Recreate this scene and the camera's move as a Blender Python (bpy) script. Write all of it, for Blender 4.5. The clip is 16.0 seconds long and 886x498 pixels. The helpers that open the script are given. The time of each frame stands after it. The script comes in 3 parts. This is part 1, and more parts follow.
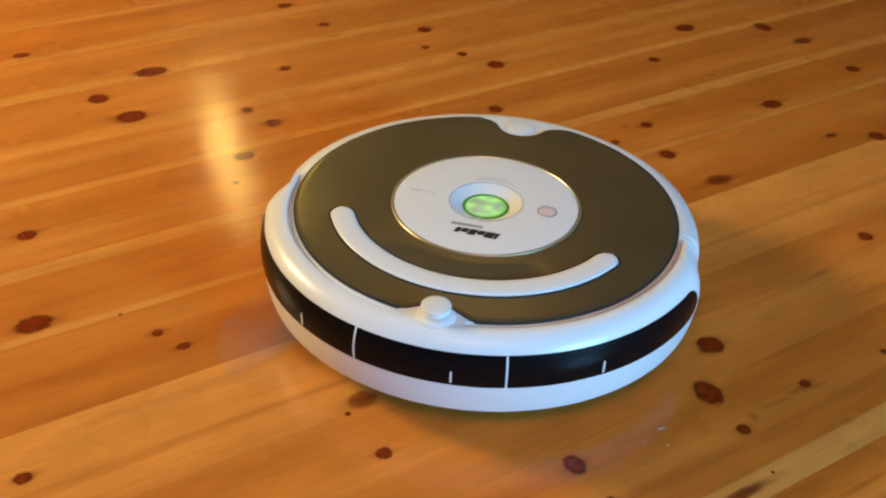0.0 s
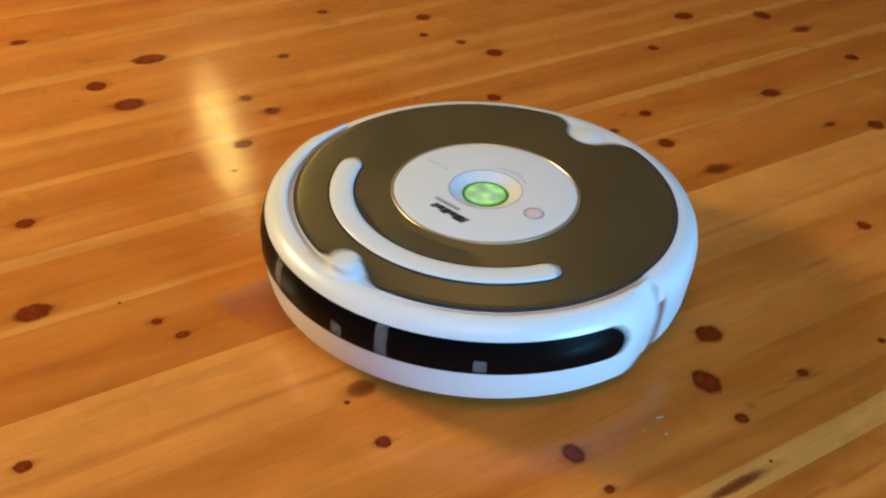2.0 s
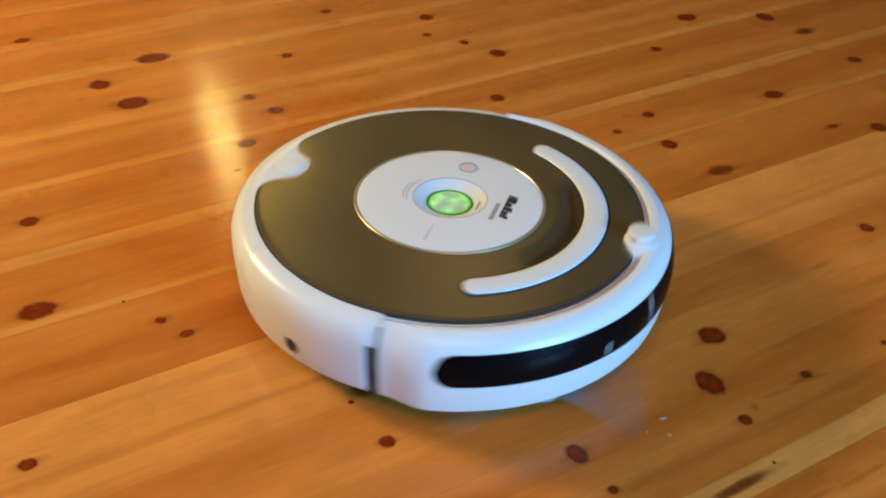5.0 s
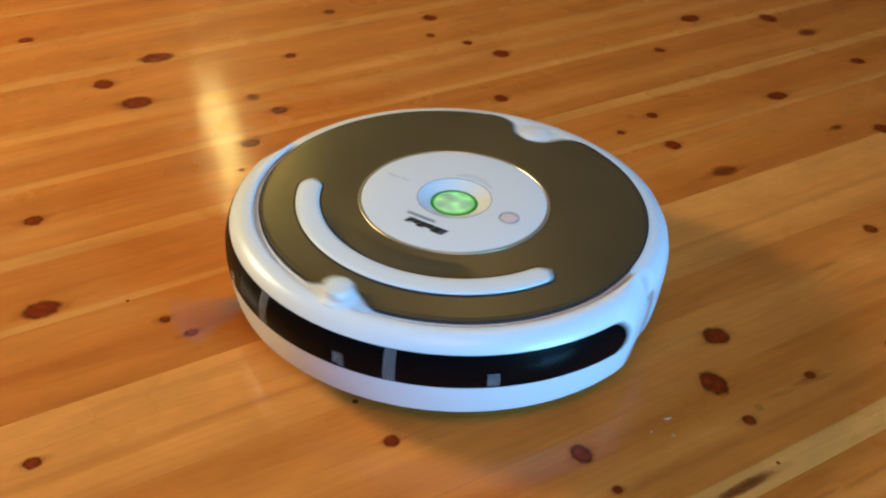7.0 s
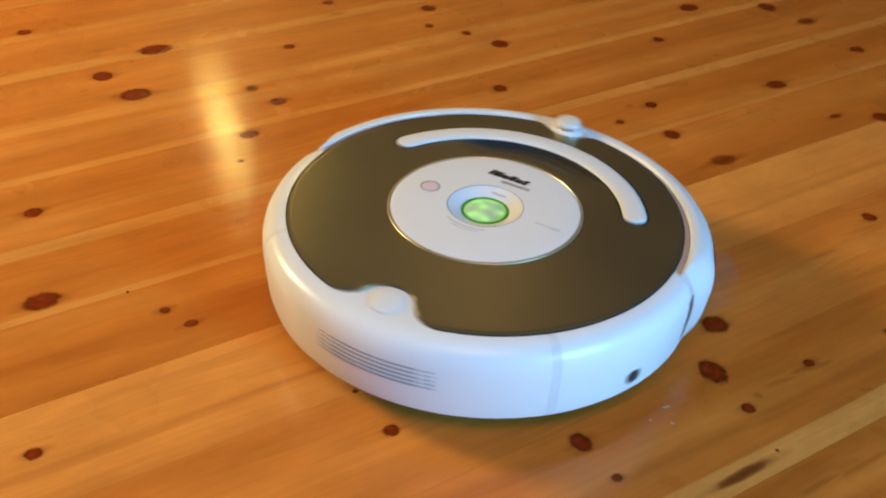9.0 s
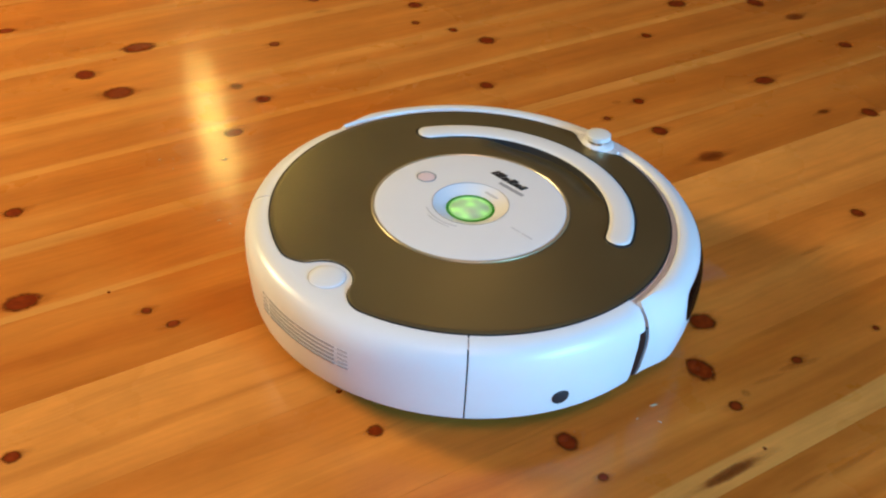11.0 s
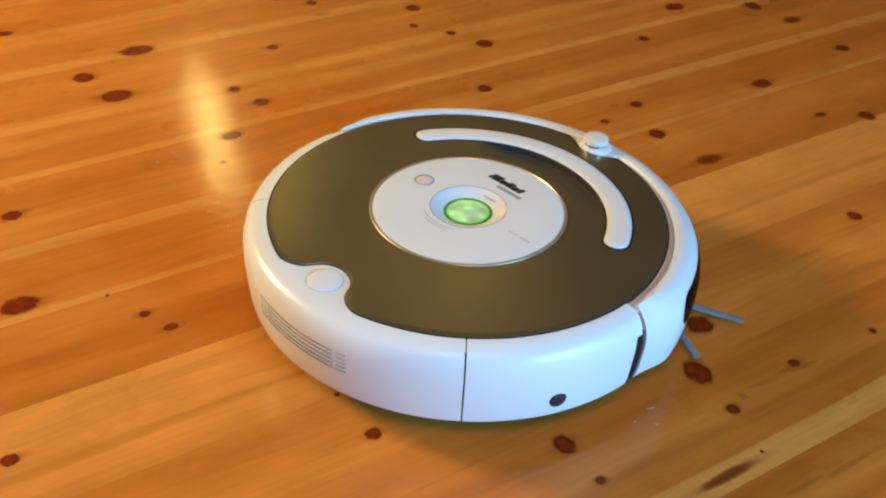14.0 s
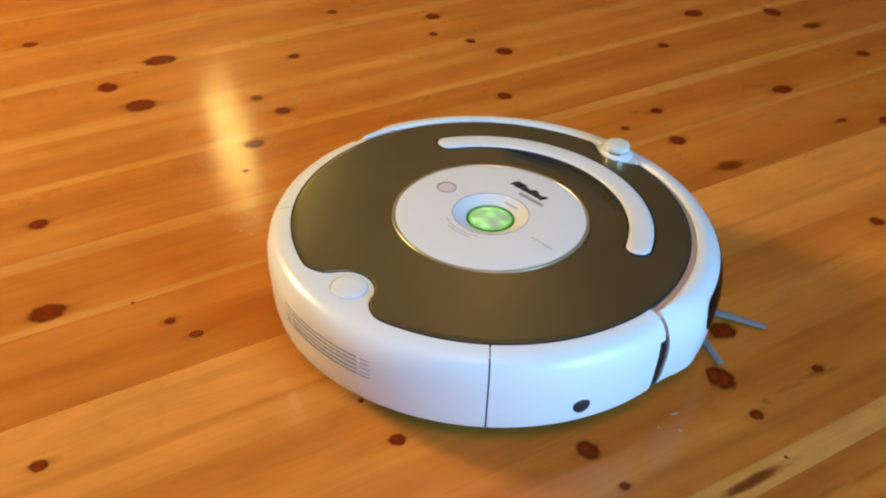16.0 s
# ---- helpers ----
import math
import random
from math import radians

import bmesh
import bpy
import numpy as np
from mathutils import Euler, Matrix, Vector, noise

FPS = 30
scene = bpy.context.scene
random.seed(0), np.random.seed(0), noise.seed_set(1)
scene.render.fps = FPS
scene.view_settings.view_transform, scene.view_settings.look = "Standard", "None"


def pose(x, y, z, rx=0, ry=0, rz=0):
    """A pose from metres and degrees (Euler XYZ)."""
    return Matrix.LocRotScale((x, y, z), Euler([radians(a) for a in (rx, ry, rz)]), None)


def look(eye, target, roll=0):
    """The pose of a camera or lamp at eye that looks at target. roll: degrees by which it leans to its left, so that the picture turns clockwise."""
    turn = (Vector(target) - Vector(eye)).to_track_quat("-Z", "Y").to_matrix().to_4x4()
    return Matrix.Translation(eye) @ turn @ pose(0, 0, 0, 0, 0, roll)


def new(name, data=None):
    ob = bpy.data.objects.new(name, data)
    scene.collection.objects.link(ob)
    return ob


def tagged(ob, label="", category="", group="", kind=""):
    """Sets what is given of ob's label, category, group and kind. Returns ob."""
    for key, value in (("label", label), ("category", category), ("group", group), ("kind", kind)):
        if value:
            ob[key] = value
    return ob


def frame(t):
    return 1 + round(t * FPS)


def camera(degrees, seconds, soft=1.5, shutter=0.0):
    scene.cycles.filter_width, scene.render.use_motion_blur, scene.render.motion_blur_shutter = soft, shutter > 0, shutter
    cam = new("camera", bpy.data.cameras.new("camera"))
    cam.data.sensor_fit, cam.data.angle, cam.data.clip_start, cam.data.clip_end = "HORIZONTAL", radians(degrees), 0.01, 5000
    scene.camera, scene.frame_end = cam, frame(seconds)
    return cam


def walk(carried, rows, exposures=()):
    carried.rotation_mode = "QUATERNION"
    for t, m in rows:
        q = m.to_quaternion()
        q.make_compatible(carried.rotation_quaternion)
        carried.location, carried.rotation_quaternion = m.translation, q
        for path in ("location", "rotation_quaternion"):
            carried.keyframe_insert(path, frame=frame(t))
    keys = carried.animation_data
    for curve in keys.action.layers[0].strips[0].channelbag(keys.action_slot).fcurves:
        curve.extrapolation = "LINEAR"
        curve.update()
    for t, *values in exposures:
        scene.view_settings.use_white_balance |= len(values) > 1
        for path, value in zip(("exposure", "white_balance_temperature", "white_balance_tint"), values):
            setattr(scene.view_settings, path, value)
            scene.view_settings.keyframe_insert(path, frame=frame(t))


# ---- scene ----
# A robot vacuum cleaner turning on a varnished pine floor.
cam = camera(46.5, 16.0, 2.2, 0.7)
PATH = [
    (0.0, pose(-0.0277, -0.6801, 0.5008, 55.708, -2.066, 1.754)),
    (0.5, pose(-0.0276, -0.6784, 0.5010, 55.269, -2.102, 1.725)),
    (1.0, pose(-0.0283, -0.6786, 0.5018, 55.064, -2.159, 1.709)),
    (1.5, pose(-0.0288, -0.6789, 0.5020, 54.990, -2.189, 1.684)),
    (2.0, pose(-0.0292, -0.6796, 0.5020, 54.999, -2.212, 1.665)),
    (2.5, pose(-0.0295, -0.6802, 0.5021, 55.013, -2.250, 1.686)),
    (3.0, pose(-0.0296, -0.6807, 0.5029, 54.989, -2.282, 1.749)),
    (3.5, pose(-0.0299, -0.6804, 0.5034, 54.953, -2.309, 1.784)),
    (4.0, pose(-0.0309, -0.6797, 0.5030, 54.957, -2.384, 1.735)),
    (6.5, pose(-0.0357, -0.6814, 0.5025, 55.024, -2.564, 1.891)),
    (7.0, pose(-0.0358, -0.6813, 0.5019, 55.043, -2.562, 1.889)),
    (7.5, pose(-0.0356, -0.6815, 0.5016, 55.033, -2.529, 1.907)),
    (8.0, pose(-0.0353, -0.6819, 0.5015, 54.945, -2.474, 1.896)),
    (8.5, pose(-0.0350, -0.6823, 0.5012, 54.784, -2.403, 1.833)),
    (9.0, pose(-0.0346, -0.6830, 0.5014, 54.592, -2.331, 1.766)),
    (11.5, pose(-0.0279, -0.6759, 0.4962, 54.521, -2.352, 1.189)),
    (12.0, pose(-0.0279, -0.6761, 0.4974, 54.492, -2.392, 1.161)),
    (12.5, pose(-0.0274, -0.6759, 0.4983, 54.476, -2.417, 1.151)),
    (13.0, pose(-0.0268, -0.6752, 0.4975, 54.528, -2.416, 1.136)),
    (13.5, pose(-0.0270, -0.6753, 0.4964, 54.622, -2.421, 1.114)),
    (14.0, pose(-0.0282, -0.6772, 0.4982, 54.650, -2.376, 1.190)),
    (14.5, pose(-0.0296, -0.6791, 0.5006, 54.667, -2.240, 1.369)),
    (15.0, pose(-0.0301, -0.6792, 0.5010, 54.750, -2.048, 1.554)),
    (15.5, pose(-0.0303, -0.6790, 0.5005, 54.878, -1.839, 1.725)),
    (16.0, pose(-0.0323, -0.6809, 0.5000, 55.044, -1.669, 1.852)),
]
# the clip's white balance and exposure drift a little
walk(cam, PATH, [(0.0, -0.10, 6470, 12), (1.0, -0.09, 6250, 9), (2.0, -0.09, 6120, 9), (3.0, -0.06, 6280, 11), (4.2, -0.06, 6220, 11), (6.3, -0.12, 5620, 8),
                 (7.5, -0.10, 5520, 7), (8.5, -0.06, 6150, 11), (9.2, -0.04, 6320, 12), (11.3, 0.02, 6370, 12), (16.0, 0.02, 6370, 12)])

# ---- world and light ----
TURN = 33.7                      # the boards' direction against the world's x axis
ROOM = pose(0, 0, 0, 0, 0, TURN)
world = bpy.data.worlds.new("world")
scene.world = world
world.use_nodes = True
world.node_tree.nodes["Background"].inputs[0].default_value = (0.55, 0.72, 1.0, 1)
world.node_tree.nodes["Background"].inputs[1].default_value = 0.3


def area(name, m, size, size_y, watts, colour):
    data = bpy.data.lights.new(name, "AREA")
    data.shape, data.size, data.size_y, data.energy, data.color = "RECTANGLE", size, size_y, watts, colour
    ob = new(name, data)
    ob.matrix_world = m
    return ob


# sky light that falls in through the window's opening, the warm low lamp to one side, and a weak soft fill added on the
# near side, with no lamp of its own there
area("window_light", ROOM @ look((0.752, -2.450, 0.80), (-0.006, -0.1, 0.06)), 1.1, 0.65, 180, (0.19, 0.59, 1.0))
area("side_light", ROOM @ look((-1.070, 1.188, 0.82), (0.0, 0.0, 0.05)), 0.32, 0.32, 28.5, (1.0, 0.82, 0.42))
area("near_fill", ROOM @ look((-0.62, -0.90, 1.45), (-0.12, -0.14, 0.0)), 0.7, 0.5, 8.0, (1.0, 0.69, 0.60))
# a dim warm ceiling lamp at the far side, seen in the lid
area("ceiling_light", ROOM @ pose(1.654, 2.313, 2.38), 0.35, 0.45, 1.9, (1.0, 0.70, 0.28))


# ---- materials ----
def material(name):
    m = bpy.data.materials.new(name)
    m.use_nodes = True
    return m, m.node_tree.nodes, m.node_tree.links, m.node_tree.nodes["Principled BSDF"]


def put(links, nodes, kind, ins=(), **settings):
    n = nodes.new(kind)
    for key, value in settings.items():
        setattr(n, key, value)
    for i, v in ins:
        if isinstance(v, bpy.types.NodeSocket):
            links.new(v, n.inputs[i])
        else:
            n.inputs[i].default_value = v
    return n


def ramp(links, nodes, fac, stops):
    n = put(links, nodes, "ShaderNodeValToRGB", [(0, fac)])
    e = n.color_ramp.elements
    while len(e) < len(stops):
        e.new(0.5)
    for el, (p, c) in zip(e, stops):
        el.position, el.color = p, (*c, 1)
    return n


def plain(name, colour, rough, metal=0.0, noise_scale=60.0, vary=0.06, bump=0.0, coat=0.0):
    """A moulded or painted surface with faint mottling in colour and gloss."""
    m, N, L, b = material(name)
    co = put(L, N, "ShaderNodeTexCoord")
    a = put(L, N, "ShaderNodeTexNoise", [("Vector", co.outputs["Object"]), ("Scale", noise_scale), ("Detail", 4.0)])
    big = put(L, N, "ShaderNodeTexNoise", [("Vector", co.outputs["Object"]), ("Scale", noise_scale / 8), ("Detail", 2.0)])
    s = put(L, N, "ShaderNodeMath", [(0, a.outputs["Fac"]), (1, big.outputs["Fac"])], operation="ADD")
    lo, hi = (tuple(max(0.0, c * (1 + k * vary)) for c in colour) for k in (-1, 1))
    L.new(ramp(L, N, put(L, N, "ShaderNodeMath", [(0, s.outputs[0]), (1, 0.5)], operation="MULTIPLY").outputs[0],
               [(0.15, lo), (0.85, hi)]).outputs[0], b.inputs["Base Color"])
    L.new(put(L, N, "ShaderNodeMapRange", [(0, big.outputs["Fac"]), (1, 0.0), (2, 1.0), (3, rough * 0.75), (4, rough * 1.25)]).outputs[0],
          b.inputs["Roughness"])
    b.inputs["Metallic"].default_value = metal
    b.inputs["Coat Weight"].default_value = coat
    if bump:
        bn = put(L, N, "ShaderNodeBump", [("Height", a.outputs["Fac"]), ("Strength", bump), ("Distance", 0.001)])
        L.new(bn.outputs[0], b.inputs["Normal"])
    return m


def varnish(L, N, b, co, coat=0.36):
    """A glossy, slightly wavy and worn varnish over the wood."""
    wear = put(L, N, "ShaderNodeTexNoise", [("Vector", co), ("Scale", 9.0), ("Detail", 6.0)])
    L.new(put(L, N, "ShaderNodeMapRange", [(0, wear.outputs["Fac"]), (1, 0.3), (2, 0.7), (3, 0.24), (4, 0.36)]).outputs[0], b.inputs["Roughness"])
    L.new(put(L, N, "ShaderNodeMapRange", [(0, wear.outputs["Fac"]), (1, 0.3), (2, 0.7), (3, 0.04), (4, 0.085)]).outputs[0], b.inputs["Coat Roughness"])
    dents = put(L, N, "ShaderNodeTexNoise", [("Vector", put(L, N, "ShaderNodeMapping", [("Vector", co), ("Scale", (150.0, 260.0, 1.0))]).outputs[0]), ("Scale", 1.0), ("Detail", 5.0)])
    pores = put(L, N, "ShaderNodeTexNoise", [("Vector", put(L, N, "ShaderNodeMapping", [("Vector", co), ("Scale", (90.0, 420.0, 1.0))]).outputs[0]), ("Scale", 1.0), ("Detail", 2.0)])
    h = put(L, N, "ShaderNodeMath", [(0, dents.outputs["Fac"]), (1, put(L, N, "ShaderNodeMath", [(0, pores.outputs["Fac"]), (1, 0.25)], operation="MULTIPLY").outputs[0])], operation="ADD")
    bump = put(L, N, "ShaderNodeBump", [("Height", h.outputs[0]), ("Strength", 0.27), ("Distance", 0.0008)])
    L.new(bump.outputs[0], b.inputs["Normal"])
    L.new(bump.outputs[0], b.inputs["Coat Normal"])
    b.inputs["Specular IOR Level"].default_value = 0.09
    b.inputs["Coat Weight"].default_value = coat
    b.inputs["Coat IOR"].default_value = 1.45


def pine(name, seed, tone=1.0, pale=0.0, bands=(), streaks=0.42):
    """Varnished pine in a board's own frame: x along the board, y across it from its lower edge in metres.
    pale: how much of the board is pale sapwood; bands: pale (from, to, strength, softness) and, with a negative strength, dark ones."""
    m, N, L, b = material(name)
    co = put(L, N, "ShaderNodeTexCoord")

    def noise(vector, sx, sy, detail=2.0, rough=0.5):
        return put(L, N, "ShaderNodeTexNoise", [("Vector", put(L, N, "ShaderNodeMapping", [("Vector", vector), ("Scale", (sx, sy, 1.0))]).outputs[0]),
                                                ("Scale", 1.0), ("Detail", detail), ("Roughness", rough)])

    def math_(op, a, c):
        return put(L, N, "ShaderNodeMath", [(0, a), (1, c)], operation=op).outputs[0]

    def blend(fac, a, c):
        return put(L, N, "ShaderNodeMix", [(0, fac), (6, a), (7, c)], data_type="RGBA").outputs[2]

    shift = put(L, N, "ShaderNodeVectorMath", [(0, co.outputs["Object"]), (1, (seed * 3.7, seed * 1.3, seed * 0.9))], operation="ADD").outputs[0]
    # slow wander of the grain
    wander = noise(shift, 3.0, 10.0)
    bent = put(L, N, "ShaderNodeVectorMath", [(0, shift), (1, put(L, N, "ShaderNodeVectorMath",
               [(0, wander.outputs["Color"]), (1, (0.0, 0.045, 0.0))], operation="MULTIPLY").outputs[0])], operation="ADD").outputs[0]
    rings = noise(bent, 0.9, 24.0, 4.0)
    fine = noise(bent, 11.0, 300.0)
    mottle = noise(shift, 16.0, 34.0, 4.0, 0.6)
    colour = ramp(L, N, rings.outputs["Fac"], [(0.28, (0.46, 0.103, 0.0088)), (0.45, (0.57, 0.154, 0.0155)), (0.58, (0.62, 0.180, 0.021)), (0.74, (0.69, 0.235, 0.035))]).outputs[0]
    if pale:
        colour = blend(pale, colour, (0.79, 0.335, 0.066, 1))
    # sapwood and heartwood bands, their edges wandering a little along the length
    y = put(L, N, "ShaderNodeSeparateXYZ", [(0, co.outputs["Object"])]).outputs[1]
    wob = noise(shift, 4.0, 2.0, 2.0)
    y = math_("ADD", y, math_("MULTIPLY", math_("SUBTRACT", wob.outputs["Fac"], 0.5), 0.010))
    fade = noise(shift, 2.6, 20.0, 2.0)
    for y0, y1, strength, soft in bands:
        rise = put(L, N, "ShaderNodeMapRange", [(0, y), (1, y0 - soft), (2, y0 + soft), (3, 0.0), (4, 1.0)], interpolation_type="SMOOTHSTEP").outputs[0]
        fall = put(L, N, "ShaderNodeMapRange", [(0, y), (1, y1 - soft), (2, y1 + soft), (3, 1.0), (4, 0.0)], interpolation_type="SMOOTHSTEP").outputs[0]
        amount = put(L, N, "ShaderNodeMapRange", [(0, fade.outputs["Fac"]), (1, 0.25), (2, 0.6), (3, abs(strength) * 0.55), (4, abs(strength))]).outputs[0]
        colour = blend(math_("MULTIPLY", math_("MULTIPLY", rise, fall), amount), colour, (0.80, 0.350, 0.072, 1) if strength > 0 else (0.36, 0.085, 0.008, 1))
    colour = put(L, N, "ShaderNodeHueSaturation", [("Value", put(L, N, "ShaderNodeMapRange", [(0, mottle.outputs["Fac"]), (1, 0.25), (2, 0.75), (3, 0.87 * tone), (4, 1.12 * tone)]).outputs[0]),
                                                   ("Color", colour)]).outputs[0]
    colour = put(L, N, "ShaderNodeMix", [(0, 0.15), (6, colour), (7, ramp(L, N, fine.outputs["Fac"], [(0.3, (0.45, 0.4, 0.35)), (0.65, (1, 1, 1))]).outputs[0])],
                 data_type="RGBA", blend_type="MULTIPLY").outputs[2]
    # darker resinous streaks along the grain
    resin = noise(bent, 6.0, 70.0, 3.0)
    colour = blend(ramp(L, N, resin.outputs["Fac"], [(0.57, (0, 0, 0)), (0.76, (streaks, streaks, streaks))]).outputs[0], colour, (0.34, 0.082, 0.008, 1))
    L.new(colour, b.inputs["Base Color"])
    varnish(L, N, b, shift)
    return m


def knotwood(name, strength, halo=False):
    """A knot, ragged at its rim, or the stained grain that runs out from it along the board; the board shows through where it thins out."""
    m, N, L, b = material(name)
    co = put(L, N, "ShaderNodeTexCoord")
    gen = put(L, N, "ShaderNodeVectorMath", [(0, co.outputs["Generated"]), (1, (0.5, 0.5, 0.5))], operation="SUBTRACT")
    flat = put(L, N, "ShaderNodeVectorMath", [(0, gen.outputs[0]), (1, (2.0, 2.0, 0.0))], operation="MULTIPLY")
    r = put(L, N, "ShaderNodeVectorMath", [(0, flat.outputs[0])], operation="LENGTH").outputs["Value"]
    size = (22.0, 110.0, 1.0) if halo else (150.0, 190.0, 1.0)
    wob = put(L, N, "ShaderNodeTexNoise", [("Vector", put(L, N, "ShaderNodeMapping", [("Vector", co.outputs["Object"]), ("Scale", size)]).outputs[0]), ("Scale", 1.0), ("Detail", 4.0), ("Roughness", 0.6)])
    rr = put(L, N, "ShaderNodeMath", [(0, r), (1, put(L, N, "ShaderNodeMath", [(0, wob.outputs["Fac"]), (1, 0.9 if halo else 0.46)], operation="MULTIPLY").outputs[0])], operation="ADD")
    k = strength
    stops = [(0.35, (k, k, k)), (0.70, (0.45 * k, 0.45 * k, 0.45 * k)), (1.0, (0, 0, 0))] if halo else [(0.62, (k, k, k)), (0.78, (0.75 * k, 0.75 * k, 0.75 * k)), (0.90, (0.25 * k, 0.25 * k, 0.25 * k)), (1.0, (0, 0, 0))]
    L.new(ramp(L, N, rr.outputs[0], stops).outputs[0], b.inputs["Alpha"])
    core = [(0.30, (0.34, 0.075, 0.006)), (0.70, (0.42, 0.108, 0.012))] if halo else [(0.30, (0.14, 0.015, 0.0018)), (0.50, (0.20, 0.024, 0.0028)), (0.72, (0.28, 0.038, 0.0045))]
    L.new(ramp(L, N, wob.outputs["Fac"], core).outputs[0], b.inputs["Base Color"])
    varnish(L, N, b, co.outputs["Object"], 0.1)
    return m


def glow(name, colour, strength, base=(0.3, 0.4, 0.3), rough=0.2):
    m, N, L, b = material(name)
    b.inputs["Base Color"].default_value = (*base, 1)
    b.inputs["Roughness"].default_value = rough
    b.inputs["Emission Color"].default_value = (*colour, 1)
    b.inputs["Emission Strength"].default_value = strength
    return m


KNOT = knotwood("pine_knot", 1.0)
KNOT_PALE = knotwood("pine_pale_knot", 0.48)
KNOT_FAINT = knotwood("pine_resin_streak", 0.17)
HALO = knotwood("pine_stained_grain", 0.50, True)
GAP = plain("joint_dirt", (0.16, 0.065, 0.016), 0.8)
WHITE = plain("white_plastic", (0.80, 0.79, 0.80), 0.30, vary=0.02)
PANEL = plain("panel_plastic", (0.80, 0.79, 0.81), 0.34, vary=0.02)
# an even metallic lacquer, its gloss changing slowly over the lid
OLIVE, olive_nodes, olive_links, lacquer = material("olive_lacquer")
lacquer.inputs["Metallic"].default_value = 0.8
sheen = put(olive_links, olive_nodes, "ShaderNodeTexNoise", [("Vector", put(olive_links, olive_nodes, "ShaderNodeTexCoord").outputs["Object"]), ("Scale", 16.0), ("Detail", 0.0)])
olive_links.new(put(olive_links, olive_nodes, "ShaderNodeMapRange", [(0, sheen.outputs["Fac"]), (3, 0.26), (4, 0.36)]).outputs[0], lacquer.inputs["Roughness"])
olive_links.new(put(olive_links, olive_nodes, "ShaderNodeMix", [(0, sheen.outputs["Fac"]), (6, (0.250, 0.197, 0.104, 1)), (7, (0.290, 0.229, 0.120, 1))], data_type="RGBA").outputs[2],
                lacquer.inputs["Base Color"])
BLACK = plain("smoked_plastic", (0.004, 0.004, 0.005), 0.26, vary=0.1)
BLACK.node_tree.nodes["Principled BSDF"].inputs["Specular IOR Level"].default_value = 0.13
DARK = plain("dark_plastic", (0.022, 0.022, 0.026), 0.6, vary=0.2)
GREY = plain("grey_print", (0.34, 0.34, 0.36), 0.5)
INK = plain("black_print", (0.02, 0.02, 0.025), 0.45)
TRIM = plain("champagne_metal", (0.56, 0.46, 0.31), 0.36, metal=0.7)
SILVER = plain("silver_cap", (0.84, 0.83, 0.81), 0.28, metal=0.12)
CHROME = plain("chrome", (0.8, 0.8, 0.82), 0.08, metal=1.0)
RUBBER = plain("rubber", (0.015, 0.015, 0.015), 0.7)
# dark grey that stands for shade in the slots beside the bumper
SLOT_SHADE = plain("slot_shade_grey", (0.085, 0.085, 0.095), 0.7)
BRISTLE = plain("grey_bristle", (0.20, 0.20, 0.22), 0.6)
# grey lens with the indicator's blinking red light averaged into its colour
PINK = plain("lens_with_red_glow", (0.78, 0.60, 0.61), 0.3)
PALE = plain("pale_grey", (0.55, 0.54, 0.57), 0.4)
CHIP = plain("pale_chip", (0.50, 0.40, 0.27), 0.6)
LENS = glow("lit_lens", (0.34, 1.0, 0.04), 0.09, (0.40, 0.45, 0.43), 0.10)
GREEN = glow("green_light", (0.22, 1.0, 0.03), 0.32)
GREEN_DIM = glow("green_ring", (0.10, 0.75, 0.02), 0.16, (0.03, 0.10, 0.03))
lens = LENS.node_tree
# small lamps glowing through the button's lens
spots = put(lens.links, lens.nodes, "ShaderNodeTexNoise", [("Vector", put(lens.links, lens.nodes, "ShaderNodeTexCoord").outputs["Object"]), ("Scale", 85.0), ("Detail", 0.0)])
bright = ramp(lens.links, lens.nodes, spots.outputs["Fac"], [(0.30, (0.07, 0.07, 0.07)), (0.50, (0.18, 0.18, 0.18)), (0.64, (0.34, 0.34, 0.34)), (0.78, (0.80, 0.80, 0.80))])
lens.links.new(put(lens.links, lens.nodes, "ShaderNodeMath", [(0, bright.outputs[0]), (1, 1.9)], operation="MULTIPLY").outputs[0], lens.nodes["Principled BSDF"].inputs["Emission Strength"])
PAINT = plain("wall_paint", (0.15, 0.105, 0.065), 0.8, noise_scale=14, bump=0.2)
CEIL = plain("ceiling_paint", (0.34, 0.28, 0.21), 0.9, noise_scale=14)
SHADE = glow("lamp_shade", (1.0, 0.77, 0.20), 58.0, (0.8, 0.7, 0.5), 0.8)


# ---- mesh helpers ----
def finish(bm, name, mat, smooth=True, angle=35):
    bmesh.ops.recalc_face_normals(bm, faces=bm.faces)
    me = bpy.data.meshes.new(name)
    bm.to_mesh(me)
    bm.free()
    me.materials.append(mat)
    if smooth:
        me.shade_smooth()
        me.set_sharp_from_angle(angle=radians(angle))
    return me


def part(name, bm, mat, parent, label="", smooth=True, angle=35):
    """One mesh object under a thing or a part."""
    ob = new(name, finish(bm, name, mat, smooth, angle))
    ob.parent = parent
    return tagged(ob, label)


def box(x0, x1, y0, y1, z0, z1, bevel=0.0):
    bm = bmesh.new()
    bmesh.ops.create_cube(bm, size=1.0, matrix=Matrix.LocRotScale(((x0 + x1) / 2, (y0 + y1) / 2, (z0 + z1) / 2), None, (x1 - x0, y1 - y0, z1 - z0)))
    if bevel:
        bmesh.ops.bevel(bm, geom=bm.edges[:], offset=bevel, segments=2, affect="EDGES", profile=0.5)
    return bm


